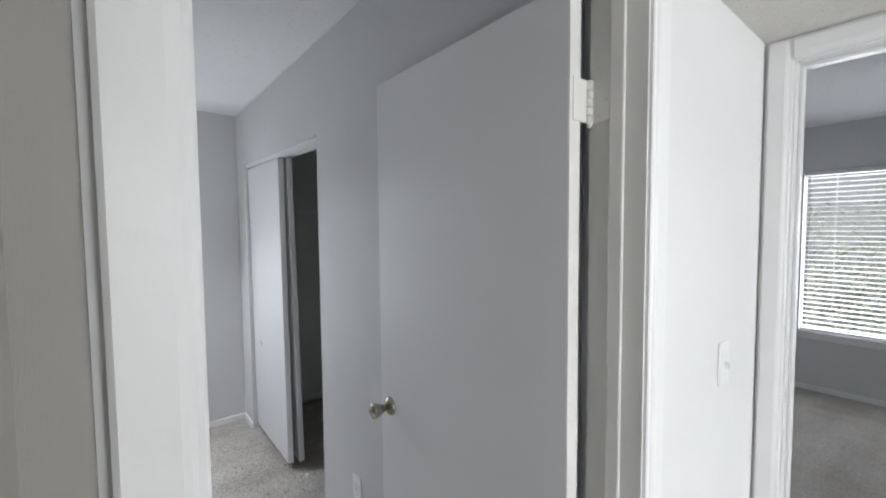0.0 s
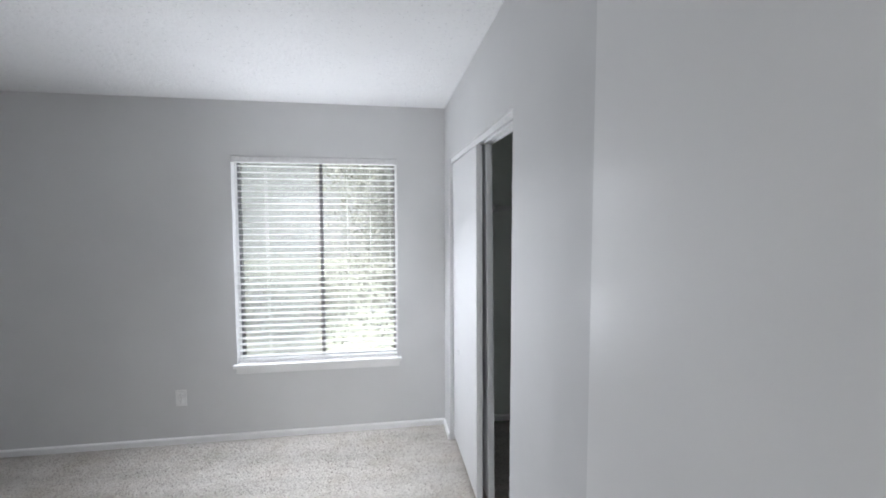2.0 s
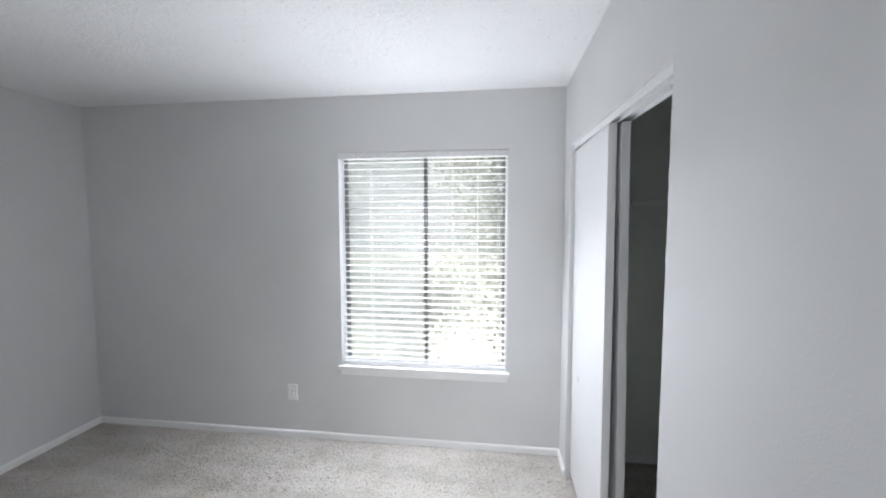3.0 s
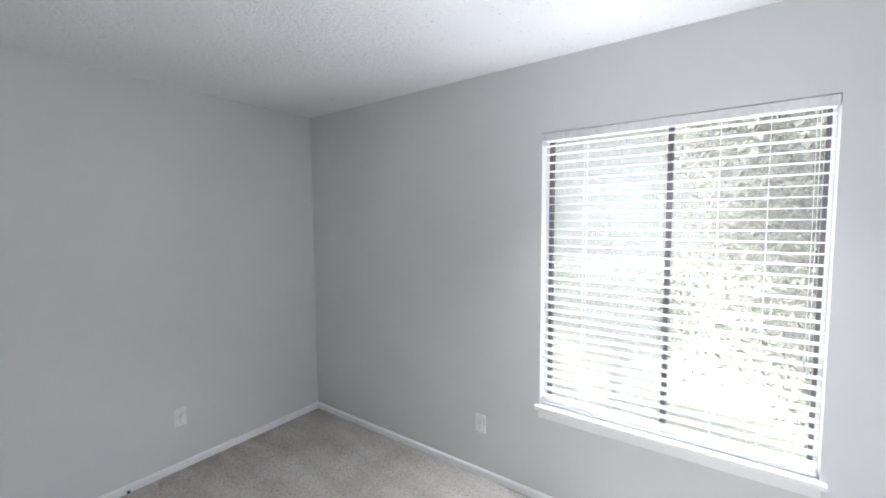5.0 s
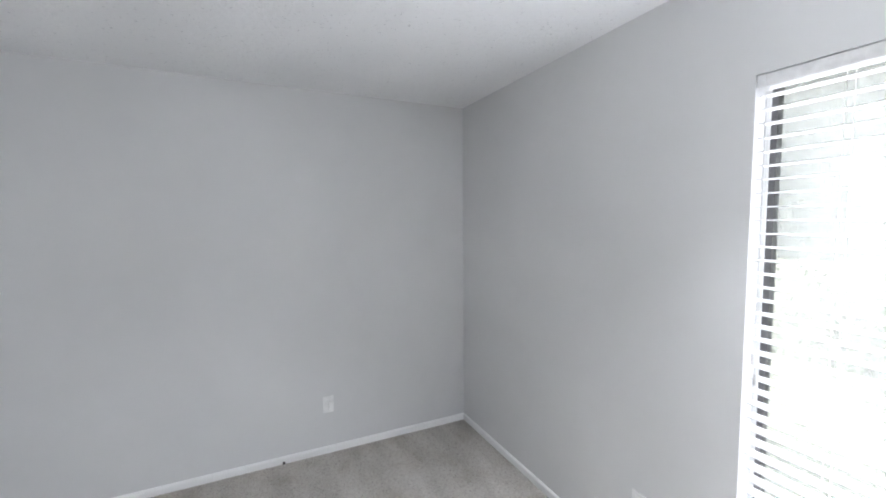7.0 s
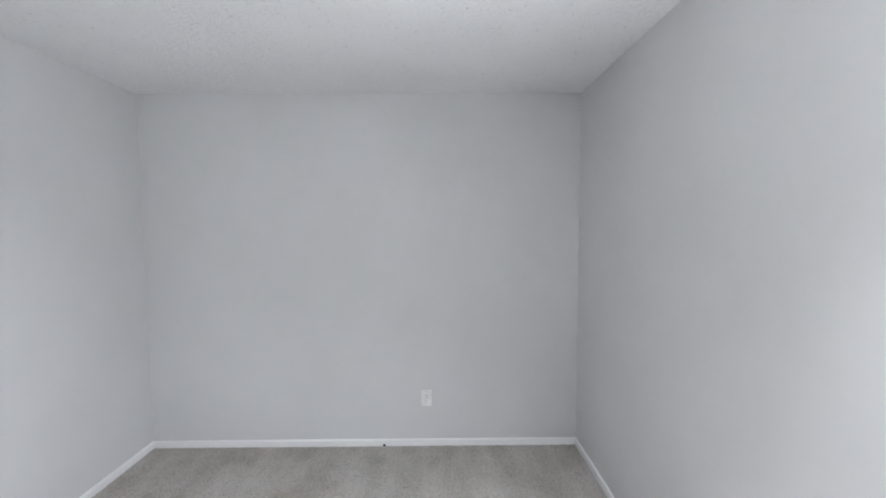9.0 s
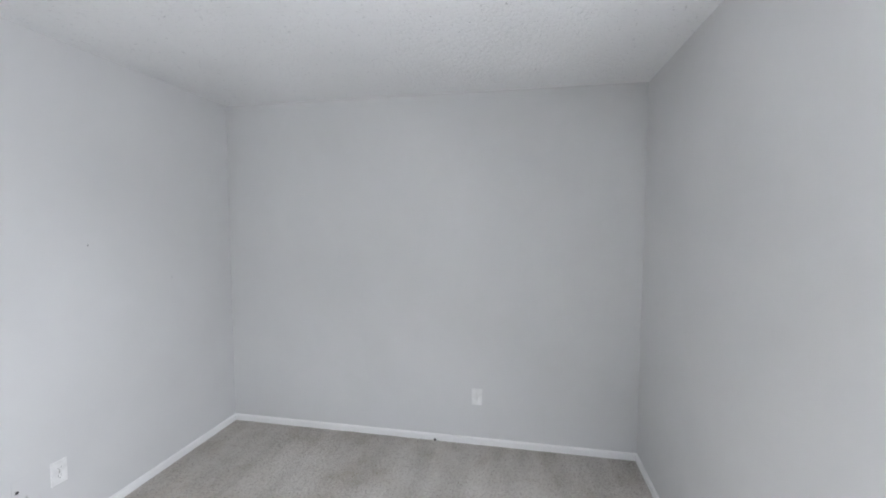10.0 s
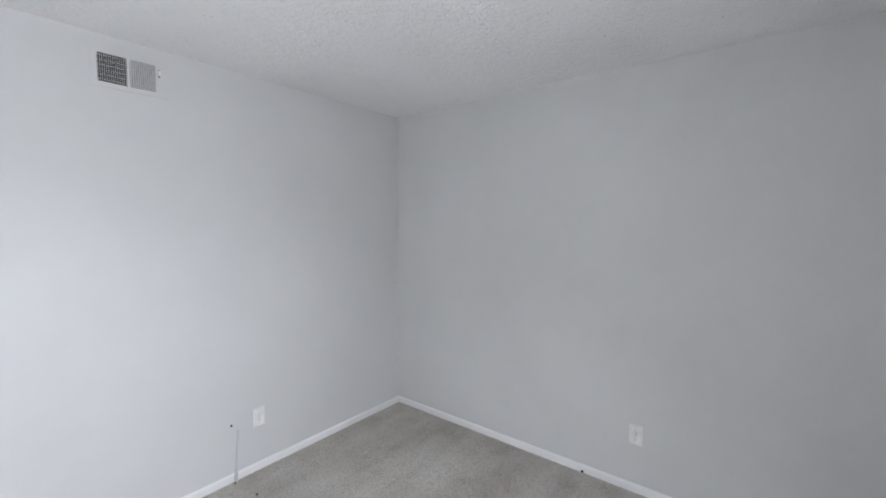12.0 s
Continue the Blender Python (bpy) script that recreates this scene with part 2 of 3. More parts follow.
def lathe(rows, seg=24, matrix=None):
    """rows of (radius, height) turned about z."""
    bm = bmesh.new()
    rings = []
    for r, h in rows:
        rings.append([bm.verts.new((r * math.cos(2 * math.pi * i / seg), r * math.sin(2 * math.pi * i / seg), h)) for i in range(seg)])
    for a, b in zip(rings, rings[1:]):
        for i in range(seg):
            bm.faces.new((a[i], a[(i + 1) % seg], b[(i + 1) % seg], b[i]))
    bm.faces.new(rings[0][::-1])
    bm.faces.new(rings[-1])
    if matrix:
        bm.transform(matrix)
    return bm


def tube(points, radii, seg=8):
    bm = bmesh.new()
    rings = []
    for i, p in enumerate(points):
        p = Vector(p)
        d = Vector(points[min(i + 1, len(points) - 1)]) - Vector(points[max(i - 1, 0)])
        q = d.to_track_quat("Z", "Y").to_matrix()
        r = radii[i] if isinstance(radii, (list, tuple)) else radii
        rings.append([bm.verts.new(p + q @ Vector((r * math.cos(2 * math.pi * k / seg), r * math.sin(2 * math.pi * k / seg), 0))) for k in range(seg)])
    for a, b in zip(rings, rings[1:]):
        for k in range(seg):
            bm.faces.new((a[k], a[(k + 1) % seg], b[(k + 1) % seg], b[k]))
    bm.faces.new(rings[0][::-1])
    bm.faces.new(rings[-1])
    return bm


# ---- the plan ----
XL, XR, YB, YF, H = -2.478, 1.033, 3.53, 0.562, 2.44
HALLY, HALLH, HALLX = 0.345, 2.105, 1.83        # hall's wall, its dropped ceiling, its end wall
JL, JR, JROOM, HEAD = 0.296, 1.060, 0.464, 2.057   # door jambs
CY0, CY1, CH, SAG = 1.905, 3.290, 2.018, 0.016  # closet opening, and how far its sagging head leaves the level
WX0, WX1, WZ0, WZ1 = -0.483, 0.675, 0.566, 2.060   # bedroom window opening
OX, OYL = 5.25, 0.825                           # other room's window wall and window edge
T = 0.12


def wall(name, label, mat, *rows):
    return thing(name, boxes(*rows), mat, label, "wall", "structure")


wall("wall_north", "light grey painted bedroom wall around the window", WALL,
     (XL - T, WX0, YB, YB + 0.16, -0.02, H), (WX1, 1.87, YB, YB + 0.16, -0.02, H),
     (WX0, WX1, YB, YB + 0.16, -0.02, WZ0 - 0.004), (WX0, WX1, YB, YB + 0.16, WZ1, H))
wall("wall_west", "light grey painted bare bedroom wall", WALL, (XL - T, XL, YF - 0.001, YB - 0.001, -0.02, H))
wall("wall_south", "light grey painted bedroom wall with an air vent", WALL,
     (XL - T, 0.10, HALLY + 0.13, YF, -0.02, H), (0.10, JL - 0.02, HALLY + 0.002, JROOM, -0.02, H), (JL - 0.02, JR + 0.02, HALLY + 0.002, JROOM, HEAD + 0.02, H))
# last row sits back in an added niche, so the hinge gap stays dark
east = wall("wall_east", "light grey painted bedroom wall with a closet opening", WALL,
     (XR, XR + T, 0.53, CY0, -0.02, H), (XR, XR + T, CY0, CY1, CH, H), (XR, XR + T, CY1, YB - 0.001, -0.02, H),
     (1.138, XR + T, JROOM + 0.001, 0.53, -0.02, H))
for v in east.data.vertices:
    if abs(v.co.z - CH) < 0.001:
        v.co.z += SAG * (2 * (v.co.y - CY0) / (CY1 - CY0) - 1)
wall("wall_hall", "white painted hall wall beside the bedroom door", HALLWALL,
     (JR + 0.02, HALLX + 0.11, HALLY, JROOM, -0.02, H), (-2.2, JL - 0.02, HALLY - 0.002, HALLY + 0.002, -0.02, H),
     (JL - 0.02, JR + 0.02, HALLY, HALLY + 0.002, HEAD + 0.02, H))
# base colour set much darker than the white hall walls
wall("wall_hall_stub", "taupe hall corner beside the door casing", TAUPE, (0.10, 0.240, 0.085, HALLY - 0.003, -0.02, HALLH))
wall("wall_hall_end", "white painted wall around the other bedroom doorway", HALLWALL,
     (HALLX, HALLX + 0.11, 0.290, HALLY - 0.001, -0.02, H), (HALLX, HALLX + 0.11, -0.50, 0.290, 2.052, H), (HALLX, HALLX + 0.11, -3.2, -0.50, -0.02, H))
wall("wall_closet_back", "dim pale closet back wall", CLOSETWALL, (1.75, 1.87, 0.66, YB - 0.002, -0.02, H))
wall("wall_closet_near", "dim pale closet side wall", CLOSETWALL, (XR + T, 1.75, 0.66, 0.72, -0.02, H))
wall("wall_closet_end", "dim pale closet end wall with a rod bracket", CLOSETWALL, (XR + T + 0.001, 1.75, YB - 0.012, YB - 0.002, -0.02, H))
# last row: unseen hall partition added to keep light off the left casing
wall("wall_living", "plain white unseen living area walls, one added to shade the door casing", HALLWALL,
     (-2.32, -2.2, -3.2, HALLY + 0.002, -0.02, H), (-2.2, -0.5, -3.32, -3.2, -0.02, H), (1.7, HALLX, -3.32, -3.2, -0.02, H),
     (-0.5, 1.7, -3.32, -3.2, -0.02, 0.6), (-0.5, 1.7, -3.32, -3.2, 2.1, H),
     (-2.2, 0.45, -0.95, -0.85, -0.02, HALLH), (-2.2, 0.0, -0.95, -0.85, HALLH, H))
wall("wall_other_room", "grey painted walls of the other bedroom", WALL,
     (OX, OX + 0.16, OYL, 1.5, -0.02, H), (OX, OX + 0.16, -2.3, OYL - 1.15, -0.02, H), (OX, OX + 0.16, OYL - 1.15, OYL, -0.02, 0.552), (OX, OX + 0.16, OYL - 1.15, OYL, 2.040, H),
     (HALLX + 0.11, OX, 1.38, 1.5, -0.02, H), (HALLX + 0.11, OX, -2.42, -2.3, -0.02, H), (HALLX + 0.111, HALLX + 0.13, HALLY + 0.16, 1.38, -0.02, H))

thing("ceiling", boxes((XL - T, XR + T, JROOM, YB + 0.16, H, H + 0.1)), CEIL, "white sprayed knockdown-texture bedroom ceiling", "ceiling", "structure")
thing("ceiling_closet", boxes((XR + T, 1.87, 0.66, YB + 0.16, H, H + 0.1)), CLOSETWALL, "plain closet ceiling", "ceiling", "structure")
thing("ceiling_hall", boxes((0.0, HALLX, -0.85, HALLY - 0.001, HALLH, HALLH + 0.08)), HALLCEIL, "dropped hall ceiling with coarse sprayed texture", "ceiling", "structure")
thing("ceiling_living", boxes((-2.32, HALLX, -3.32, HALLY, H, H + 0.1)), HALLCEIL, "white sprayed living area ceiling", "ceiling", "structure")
thing("ceiling_other_room", boxes((HALLX, OX + 0.16, -2.42, 1.5, H, H + 0.1)), CEIL, "white sprayed ceiling of the other bedroom", "ceiling", "structure")
thing("floor", boxes((XL - T, OX + 0.1, -3.3, YB + 0.1, -0.12, 0.010)), CARPET, "speckled grey-beige cut-pile carpet", "carpet", "structure")


# ---- carpet pile ----
def pile(name, x0, x1, y0, y1, density, seed, label):
    """Loose twisted yarn ends standing out of the carpet, each one a small bent blade."""
    rng = np.random.default_rng(seed)
    n = int((x1 - x0) * (y1 - y0) * density)
    p = np.stack([rng.uniform(x0, x1, n), rng.uniform(y0, y1, n), np.full(n, 0.008)], 1)
    a = rng.uniform(0, 2 * np.pi, n)
    side = np.stack([np.cos(a), np.sin(a), np.zeros(n)], 1) * rng.uniform(0.0018, 0.0034, n)[:, None]
    b2 = rng.uniform(0, 2 * np.pi, n)
    lean = rng.uniform(0.002, 0.012, n)
    up = np.stack([np.cos(b2) * lean, np.sin(b2) * lean, rng.uniform(0.004, 0.009, n)], 1)
    v = np.stack([p - side, p + side, p + up * 0.7 + side, p + up + np.array([0, 0, -0.001]), p + up * 0.7 - side], 1).reshape(-1, 3)
    k = np.arange(n)[:, None] * 5
    quads = np.concatenate([k, k + 1, k + 2, k + 4], 1).tolist()
    tris = np.concatenate([k + 4, k + 2, k + 3], 1).tolist()
    me = bpy.data.meshes.new(name)
    me.from_pydata(v.tolist(), [], quads + tris)
    me.materials.append(YARN)
    return tagged(new(name, me), label, "carpet pile", "", "stuff")


pile("carpet_pile", XL + 0.012, XR + 0.5, YF + 0.012, YB - 0.012, 14000, 21, "grey-beige speckled cut yarn of the carpet")


# ---- baseboards ----
def baseboard(axis, a, b, at, side, label="white painted baseboard with caulked top edge"):
    """Along an axis from a to b, on a wall face at `at`, standing out to `side`."""
    d = 0.011 * side
    prof = [(at, 0.0), (at + d, 0.0), (at + d, 0.046), (at + 0.75 * d, 0.053), (at + 0.35 * d, 0.057), (at, 0.059)]
    return thing("baseboard", prism(prof, axis, a, b), TRIM, label, "baseboard", "structure")


baseboard("x", XL + 0.011, XR - 0.011, YB, -1)
baseboard("y", YF + 0.011, YB, XL, 1)
baseboard("x", XL, 0.10, YF, 1)
baseboard("y", CY1 + 0.006, YB, XR, -1)
baseboard("y", 0.54, CY0 - 0.004, XR, -1)
baseboard("x", XR + T + 0.02, 1.75, YB - 0.012, -1)
baseboard("y", 0.73, YB - 0.03, 1.75, -1)
baseboard("y", -2.3, 1.38, OX, -1)
baseboard("x", JR + 0.09, HALLX - 0.02, HALLY, -1)


# ---- windows with blinds ----
def slat_mesh(length):
    bm = bmesh.new()
    n, w, th = 6, 0.050, 0.0028
    prof = [((i / n - 0.5) * w, 0.0014 * (1 - (2 * i / n - 1) ** 2)) for i in range(n + 1)]
    prof = prof + [(u, v - th) for u, v in reversed(prof)]
    bm.free()
    return mesh_of("slat", prism(prof, "x", -length / 2, length / 2), SLATWHITE)


def window(name, m, w, z0, z1, label, screen_left=True):
    """A bronze slider in a drywall opening; x across, y outward from the wall's inner face, origin at the floor under its middle."""
    win = base(name, m, label, "window", "structure")
    h = w / 2
    f0, f1 = 0.066, 0.100
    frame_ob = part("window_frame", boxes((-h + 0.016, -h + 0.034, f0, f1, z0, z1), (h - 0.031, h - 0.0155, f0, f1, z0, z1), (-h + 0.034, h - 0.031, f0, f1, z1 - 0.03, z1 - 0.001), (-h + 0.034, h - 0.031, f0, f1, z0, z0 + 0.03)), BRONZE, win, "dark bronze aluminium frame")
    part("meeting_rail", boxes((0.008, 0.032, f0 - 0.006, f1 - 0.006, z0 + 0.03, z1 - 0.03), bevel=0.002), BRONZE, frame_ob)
    for a, b, y in ((-h + 0.034, -0.02, f0 + 0.010), (0.030, h - 0.031, f0 + 0.024)):
        p = part("pane", boxes((a, b, y, y + 0.004, z0 + 0.03, z1 - 0.03)), GLASS, win, "clear window pane")
        p.visible_shadow = False
    if screen_left:
        s = part("insect_screen", boxes((-h + 0.034, -0.006, f1 - 0.004, f1 - 0.003, z0 + 0.03, z1 - 0.03)), SCREEN, win, "insect screen outside the sliding pane, paled to haze it")
        s.visible_shadow = False
    for s in (-1, 1):
        part("liner", boxes((s * (h - 0.008) - 0.0072, s * (h - 0.008) + 0.0072, f0, f1, z0, z1)), TRIM, win, "white jamb liner")
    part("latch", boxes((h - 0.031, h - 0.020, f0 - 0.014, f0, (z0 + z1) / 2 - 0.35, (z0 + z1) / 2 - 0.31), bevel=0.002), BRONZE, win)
    sill = part("window_sill", boxes((-h - 0.022, h + 0.020, -0.030, -0.0005, z0 - 0.022, z0 + 0.002), (-h + 0.001, h - 0.001, -0.0005, f0, z0 - 0.020, z0 + 0.002), bevel=0.003), TRIM, win, "white painted wooden stool")
    part("apron", boxes((-h - 0.006, h + 0.004, -0.014, -0.0005, z0 - 0.066, z0 - 0.022), bevel=0.003), TRIM, sill, "white painted apron board")
    return win


def blind(m, w, z0, z1, label):
    """Horizontal slats hung from a head rail; same axes as the window."""
    b = base("window_blind", m, label, "blind")
    h = w / 2 - 0.004
    part("head_rail", boxes((-h, h, 0.004, 0.062, z1 - 0.042, z1 - 0.003), bevel=0.003), SLATWHITE, b, "white valance and head rail")
    for s in (-1, 1):
        part("valance_clip", boxes((s * (h - 0.012) - 0.012, s * (h - 0.012) + 0.012, -0.001, 0.0035, z1 - 0.044, z1 - 0.004), bevel=0.001), SLATWHITE, b)
    me = slat_mesh(2 * h - 0.008)
    n = round((z1 - z0 - 0.09) / 0.0432)
    rng = random.Random(5)
    top = z1 - 0.066
    step = (top - (z0 + 0.050)) / (n - 1)
    for i in range(n):
        s = new("slat", me)
        s.parent = b
        s.matrix_basis = pose(rng.uniform(-0.0012, 0.0012), 0.033, top - i * step, 0.6 + rng.uniform(-0.9, 0.9), rng.uniform(-0.10, 0.10), 0)
    part("bottom_rail", boxes((-h + 0.004, h - 0.004, 0.008, 0.058, z0 + 0.010, z0 + 0.027), bevel=0.004), SLATWHITE, b, "thick white bottom rail")
    for x in (-h * 0.62, h * 0.02 + 0.20, h * 0.66):
        for y in (0.0068, 0.0592):
            part("ladder_cord", tube([(x, y, z1 - 0.045), (x, y, z0 + 0.02)], 0.0007, 5), CORD, b)
    for x, z in ((-h + 0.025, 1.152), (-h + 0.035, 1.085), (h - 0.062, 1.06), (h - 0.050, 1.02)):
        c = part("pull_cord", tube([(x, 0.001, z1 - 0.045), (x + 0.002, -0.002, (z + z1) / 2), (x, -0.002, z)], 0.0011, 6), CORD, b)
        part("tassel", lathe([(0.002, 0.0), (0.004, -0.006), (0.0062, -0.034), (0.0055, -0.038)], 10, pose(x, -0.002, z)), COAX, c, "small grey cord tassel", smooth=True)
    return b


WM = pose((WX0 + WX1) / 2, YB, 0)
window("window_1", WM, WX1 - WX0, WZ0, WZ1, "bronze aluminium sliding window with white sill")
blind(WM, WX1 - WX0, WZ0, WZ1, "open white horizontal slat blind hanging in the window")
OM = pose(OX, OYL - 0.575, 0, 0, 0, -90)
window("window_2", OM, 1.15, 0.556, 2.040, "bronze sliding window of the other bedroom", False)
blind(OM, 1.15, 0.556, 2.040, "white horizontal slat blind in the other bedroom")
# unseen window added behind the camera as the hall's light source
LM = pose(0.6, -3.2, 0, 0, 0, 180)
window("window_3", LM, 2.2, 0.604, 2.1, "unseen living area window added to light the hall", False)


# ---- bedroom door ----
DOOR = pose(1.029, 0.466, 0, 0, 0, 0.3)
door = base("door_1", DOOR, "grey painted flush bedroom door standing open", "door", "structure")
part("leaf", boxes((-0.047, -0.008, 0.0015, 0.762, 0.024, 2.045), bevel=0.0015), DOORPAINT, door)
part("hinge_edge", boxes((-0.0465, -0.0085, -0.001, 0.0015, 0.026, 2.043)), CREAM, door, "cream painted door edge")
part("latch_plate", boxes((-0.039, -0.016, 0.762, 0.7632, 0.91, 0.965)), NICKEL, door)
for s in (-1, 1):
    face = -0.047 if s < 0 else -0.008
    turn = pose(face, 0.704, 0.938, 0, 90 * s, 0)
    rose = part("rosette", lathe([(0.032, 0.0), (0.032, 0.003), (0.029, 0.008), (0.018, 0.012), (0.012, 0.014)], 32, turn), NICKEL, door, "satin nickel rosette", smooth=True)
    part("knob", lathe([(0.010, 0.012), (0.010, 0.026), (0.015, 0.032), (0.0215, 0.048), (0.0255, 0.062), (0.0262, 0.067), (0.0245, 0.071), (0.012, 0.0722), (0.004, 0.072)] if s < 0 else [(0.010, 0.012), (0.010, 0.02), (0.02, 0.034), (0.022, 0.044), (0.01, 0.05)], 32, turn), NICKEL, rose, "tapered satin nickel knob", smooth=True)
    if s < 0:
        part("lock_button", lathe([(0.0045, 0.0715), (0.0045, 0.0745), (0.003, 0.0755)], 16, turn), NICKEL, rose, smooth=True)


def hinge(z):
    """A three-knuckle butt hinge painted over: one leaf on the jamb, the other on the door's edge."""
    g = part("hinge", boxes((0.0285, 0.0308, -0.046, -0.004, z - 0.044, z + 0.044), bevel=0.0009), CREAM, door, "cream painted-over steel hinge")
    for k, (a, b) in enumerate(((-0.044, -0.027), (-0.0255, -0.0095), (-0.008, 0.008), (0.0095, 0.0255), (0.027, 0.044))):
        part("knuckle", lathe([(0.0082, a), (0.0082, b)], 14, pose(0.0205 + 0.0006 * (k % 2), -0.004, z)), CREAM, g, smooth=True)
    part("door_plate", boxes((-0.036, 0.0125, -0.003, -0.0012, z - 0.044, z + 0.044), bevel=0.0006), CREAM, g)
    part("pin_tip", lathe([(0.003, -0.054), (0.0066, -0.048), (0.0066, -0.044)], 12, pose(0.0205, -0.004, z)), CREAM, g, smooth=True)
    for a, c in ((-0.016, 0.030), (-0.034, 0.0), (-0.018, -0.030)):
        part("screw", lathe([(0.0040, 0.0), (0.0034, 0.0006), (0.001, 0.0002)], 12, pose(0.0284, a - 0.004, z + c, 0, -90, 0)), CAULK, g)


for z in (1.818, 0.24):
    hinge(z)

frame_1 = base("door_frame_1", pose(0, 0, 0), "cream painted wooden bedroom door frame", "door frame", "structure")
part("jamb", boxes((JL - 0.019, JL, HALLY + 0.003, JROOM + 0.003, 0, HEAD)), CREAM, frame_1)
part("jamb", boxes((JR, JR + 0.019, HALLY - 0.0003, JROOM + 0.003, 0, HEAD)), CREAM, frame_1)
part("head_jamb", boxes((JL - 0.019, JR + 0.019, HALLY + 0.003, JROOM + 0.003, HEAD, HEAD + 0.019)), CREAM, frame_1)
part("stop", boxes((JR - 0.010, JR - 0.0005, HALLY + 0.042, HALLY + 0.072, 0, HEAD - 0.001), bevel=0.003), CREAM, frame_1)
part("stop", boxes((JL + 0.0005, JL + 0.008, HALLY + 0.042, HALLY + 0.072, 0, HEAD - 0.001), bevel=0.003), CREAM, frame_1)
part("stop", boxes((JL + 0.011, JR - 0.011, HALLY + 0.042, HALLY + 0.072, HEAD - 0.011, HEAD - 0.0005), bevel=0.003), CREAM, frame_1)


def casing_profile(inner, outer, face, out):
    """Ranch casing: thin rounded inner edge, thick outer edge; (across, depth) pairs."""
    w = outer - inner
    return [(inner, face), (inner, face + 0.006 * out), (inner + 0.05 * w, face + 0.0085 * out), (inner + 0.14 * w, face + 0.0095 * out), (inner + 0.22 * w, face + 0.0125 * out),
            (inner + 0.32 * w, face + 0.0145 * out), (inner + 0.93 * w, face + 0.0165 * out), (outer, face + 0.013 * out), (outer, face)]


part("casing", prism(casing_profile(JL + 0.012, JL - 0.048, HALLY - 0.0025, -1), "z", 0, HEAD + 0.05), TRIM, frame_1)
part("casing", prism(casing_profile(JR + 0.005, JR + 0.062, HALLY - 0.0005, -1), "z", 0, HEAD + 0.05), TRIM, frame_1)
part("casing", boxes((JL + 0.004, JR + 0.005, HALLY - 0.014, HALLY - 0.0025, HEAD + 0.005, HEAD + 0.06), bevel=0.002), TRIM, frame_1)

frame_2 = base("door_frame_2", pose(0, 0, 0), "white painted wooden frame of the other bedroom doorway", "door frame", "structure")
part("jamb", boxes((HALLX + 0.001, HALLX + 0.112, 0.271, 0.289, 0, 2.034)), TRIM, frame_2)
part("jamb", boxes((HALLX + 0.001, HALLX + 0.112, -0.499, -0.481, 0, 2.034)), TRIM, frame_2)
part("head_jamb", boxes((HALLX + 0.001, HALLX + 0.112, -0.499, 0.289, 2.034, 2.051)), TRIM, frame_2)
part("stop", boxes((HALLX + 0.045, HALLX + 0.080, 0.261, 0.2705, 0, 2.033), bevel=0.003), TRIM, frame_2)
part("stop", boxes((HALLX + 0.045, HALLX + 0.080, -0.480, 0.260, 2.023, 2.0335), bevel=0.003), TRIM, frame_2)
part("casing", prism([(v, u) for u, v in casing_profile(0.275, 0.3335, HALLX - 0.0005, -1)], "z", 0, 2.094), TRIM, frame_2)
part("casing", prism([(v, u) for u, v in casing_profile(-0.486, -0.545, HALLX - 0.0005, -1)], "z", 0, 2.094), TRIM, frame_2)
part("casing", prism([(v, u) for u, v in casing_profile(2.037, 2.095, HALLX - 0.0005, -1)], "y", -0.4855, 0.2745), TRIM, frame_2)


# ---- closet ----
def wavy_bead(name, points_at, n, r, mat, label, seed):
    rng = random.Random(seed)
    pts = [points_at(i / n, rng) for i in range(n + 1)]
    return thing(name, tube(pts, [r * rng.uniform(0.6, 1.5) for _ in pts], 6), mat, label, "trim", "structure", smooth=True)


wavy_bead("trim", lambda k, g: (XR + 0.001 + g.uniform(-0.0006, 0.0006), CY0 + 0.004 + (CY1 - CY0 - 0.008) * k, CH + 0.004 + SAG * (2 * k - 1) + g.uniform(-0.005, 0.007)), 60, 0.0035, CAULK, "lumpy patched paint edge over the closet opening", 3)
wavy_bead("trim", lambda k, g: (XR + 0.003, CY0 + 0.0005 + g.uniform(-0.002, 0.002), 0.01 + (CH - SAG - 0.02) * k), 90, 0.0028, WALL, "rough painted corner of the closet opening", 4)
wavy_bead("trim", lambda k, g: (XR - 0.001 + g.uniform(-0.002, 0.002), JROOM + 0.15 + (YB - JROOM - 0.16) * k, H - 0.001 + g.uniform(-0.003, 0.002)), 180, 0.004, CEIL, "ragged sprayed edge where ceiling meets wall", 8)
MIDHEAD = Vector((0, (CY0 + CY1) / 2, CH))
track = base("closet_door_track", Matrix.Translation(MIDHEAD) @ pose(0, 0, 0, math.degrees(math.atan2(2 * SAG, CY1 - CY0))) @ Matrix.Translation(-MIDHEAD), "white painted double sliding door track", "track", "structure")
part("fascia", boxes((XR + 0.010, XR + 0.014, CY0 + 0.002, CY1 - 0.002, CH - 0.030, CH - 0.001)), STEEL, track)
part("channel", boxes((XR + 0.014, XR + 0.105, CY0 + 0.002, CY1 - 0.002, CH - 0.006, CH - 0.001), (XR + 0.058, XR + 0.062, CY0 + 0.002, CY1 - 0.002, CH - 0.020, CH - 0.006), (XR + 0.101, XR + 0.105, CY0 + 0.002, CY1 - 0.002, CH - 0.020, CH - 0.006)), STEEL, track)
part("lip", boxes((XR + 0.006, XR + 0.010, CY0 + 0.002, CY1 - 0.002, CH - 0.033, CH - 0.027)), STEEL, track)


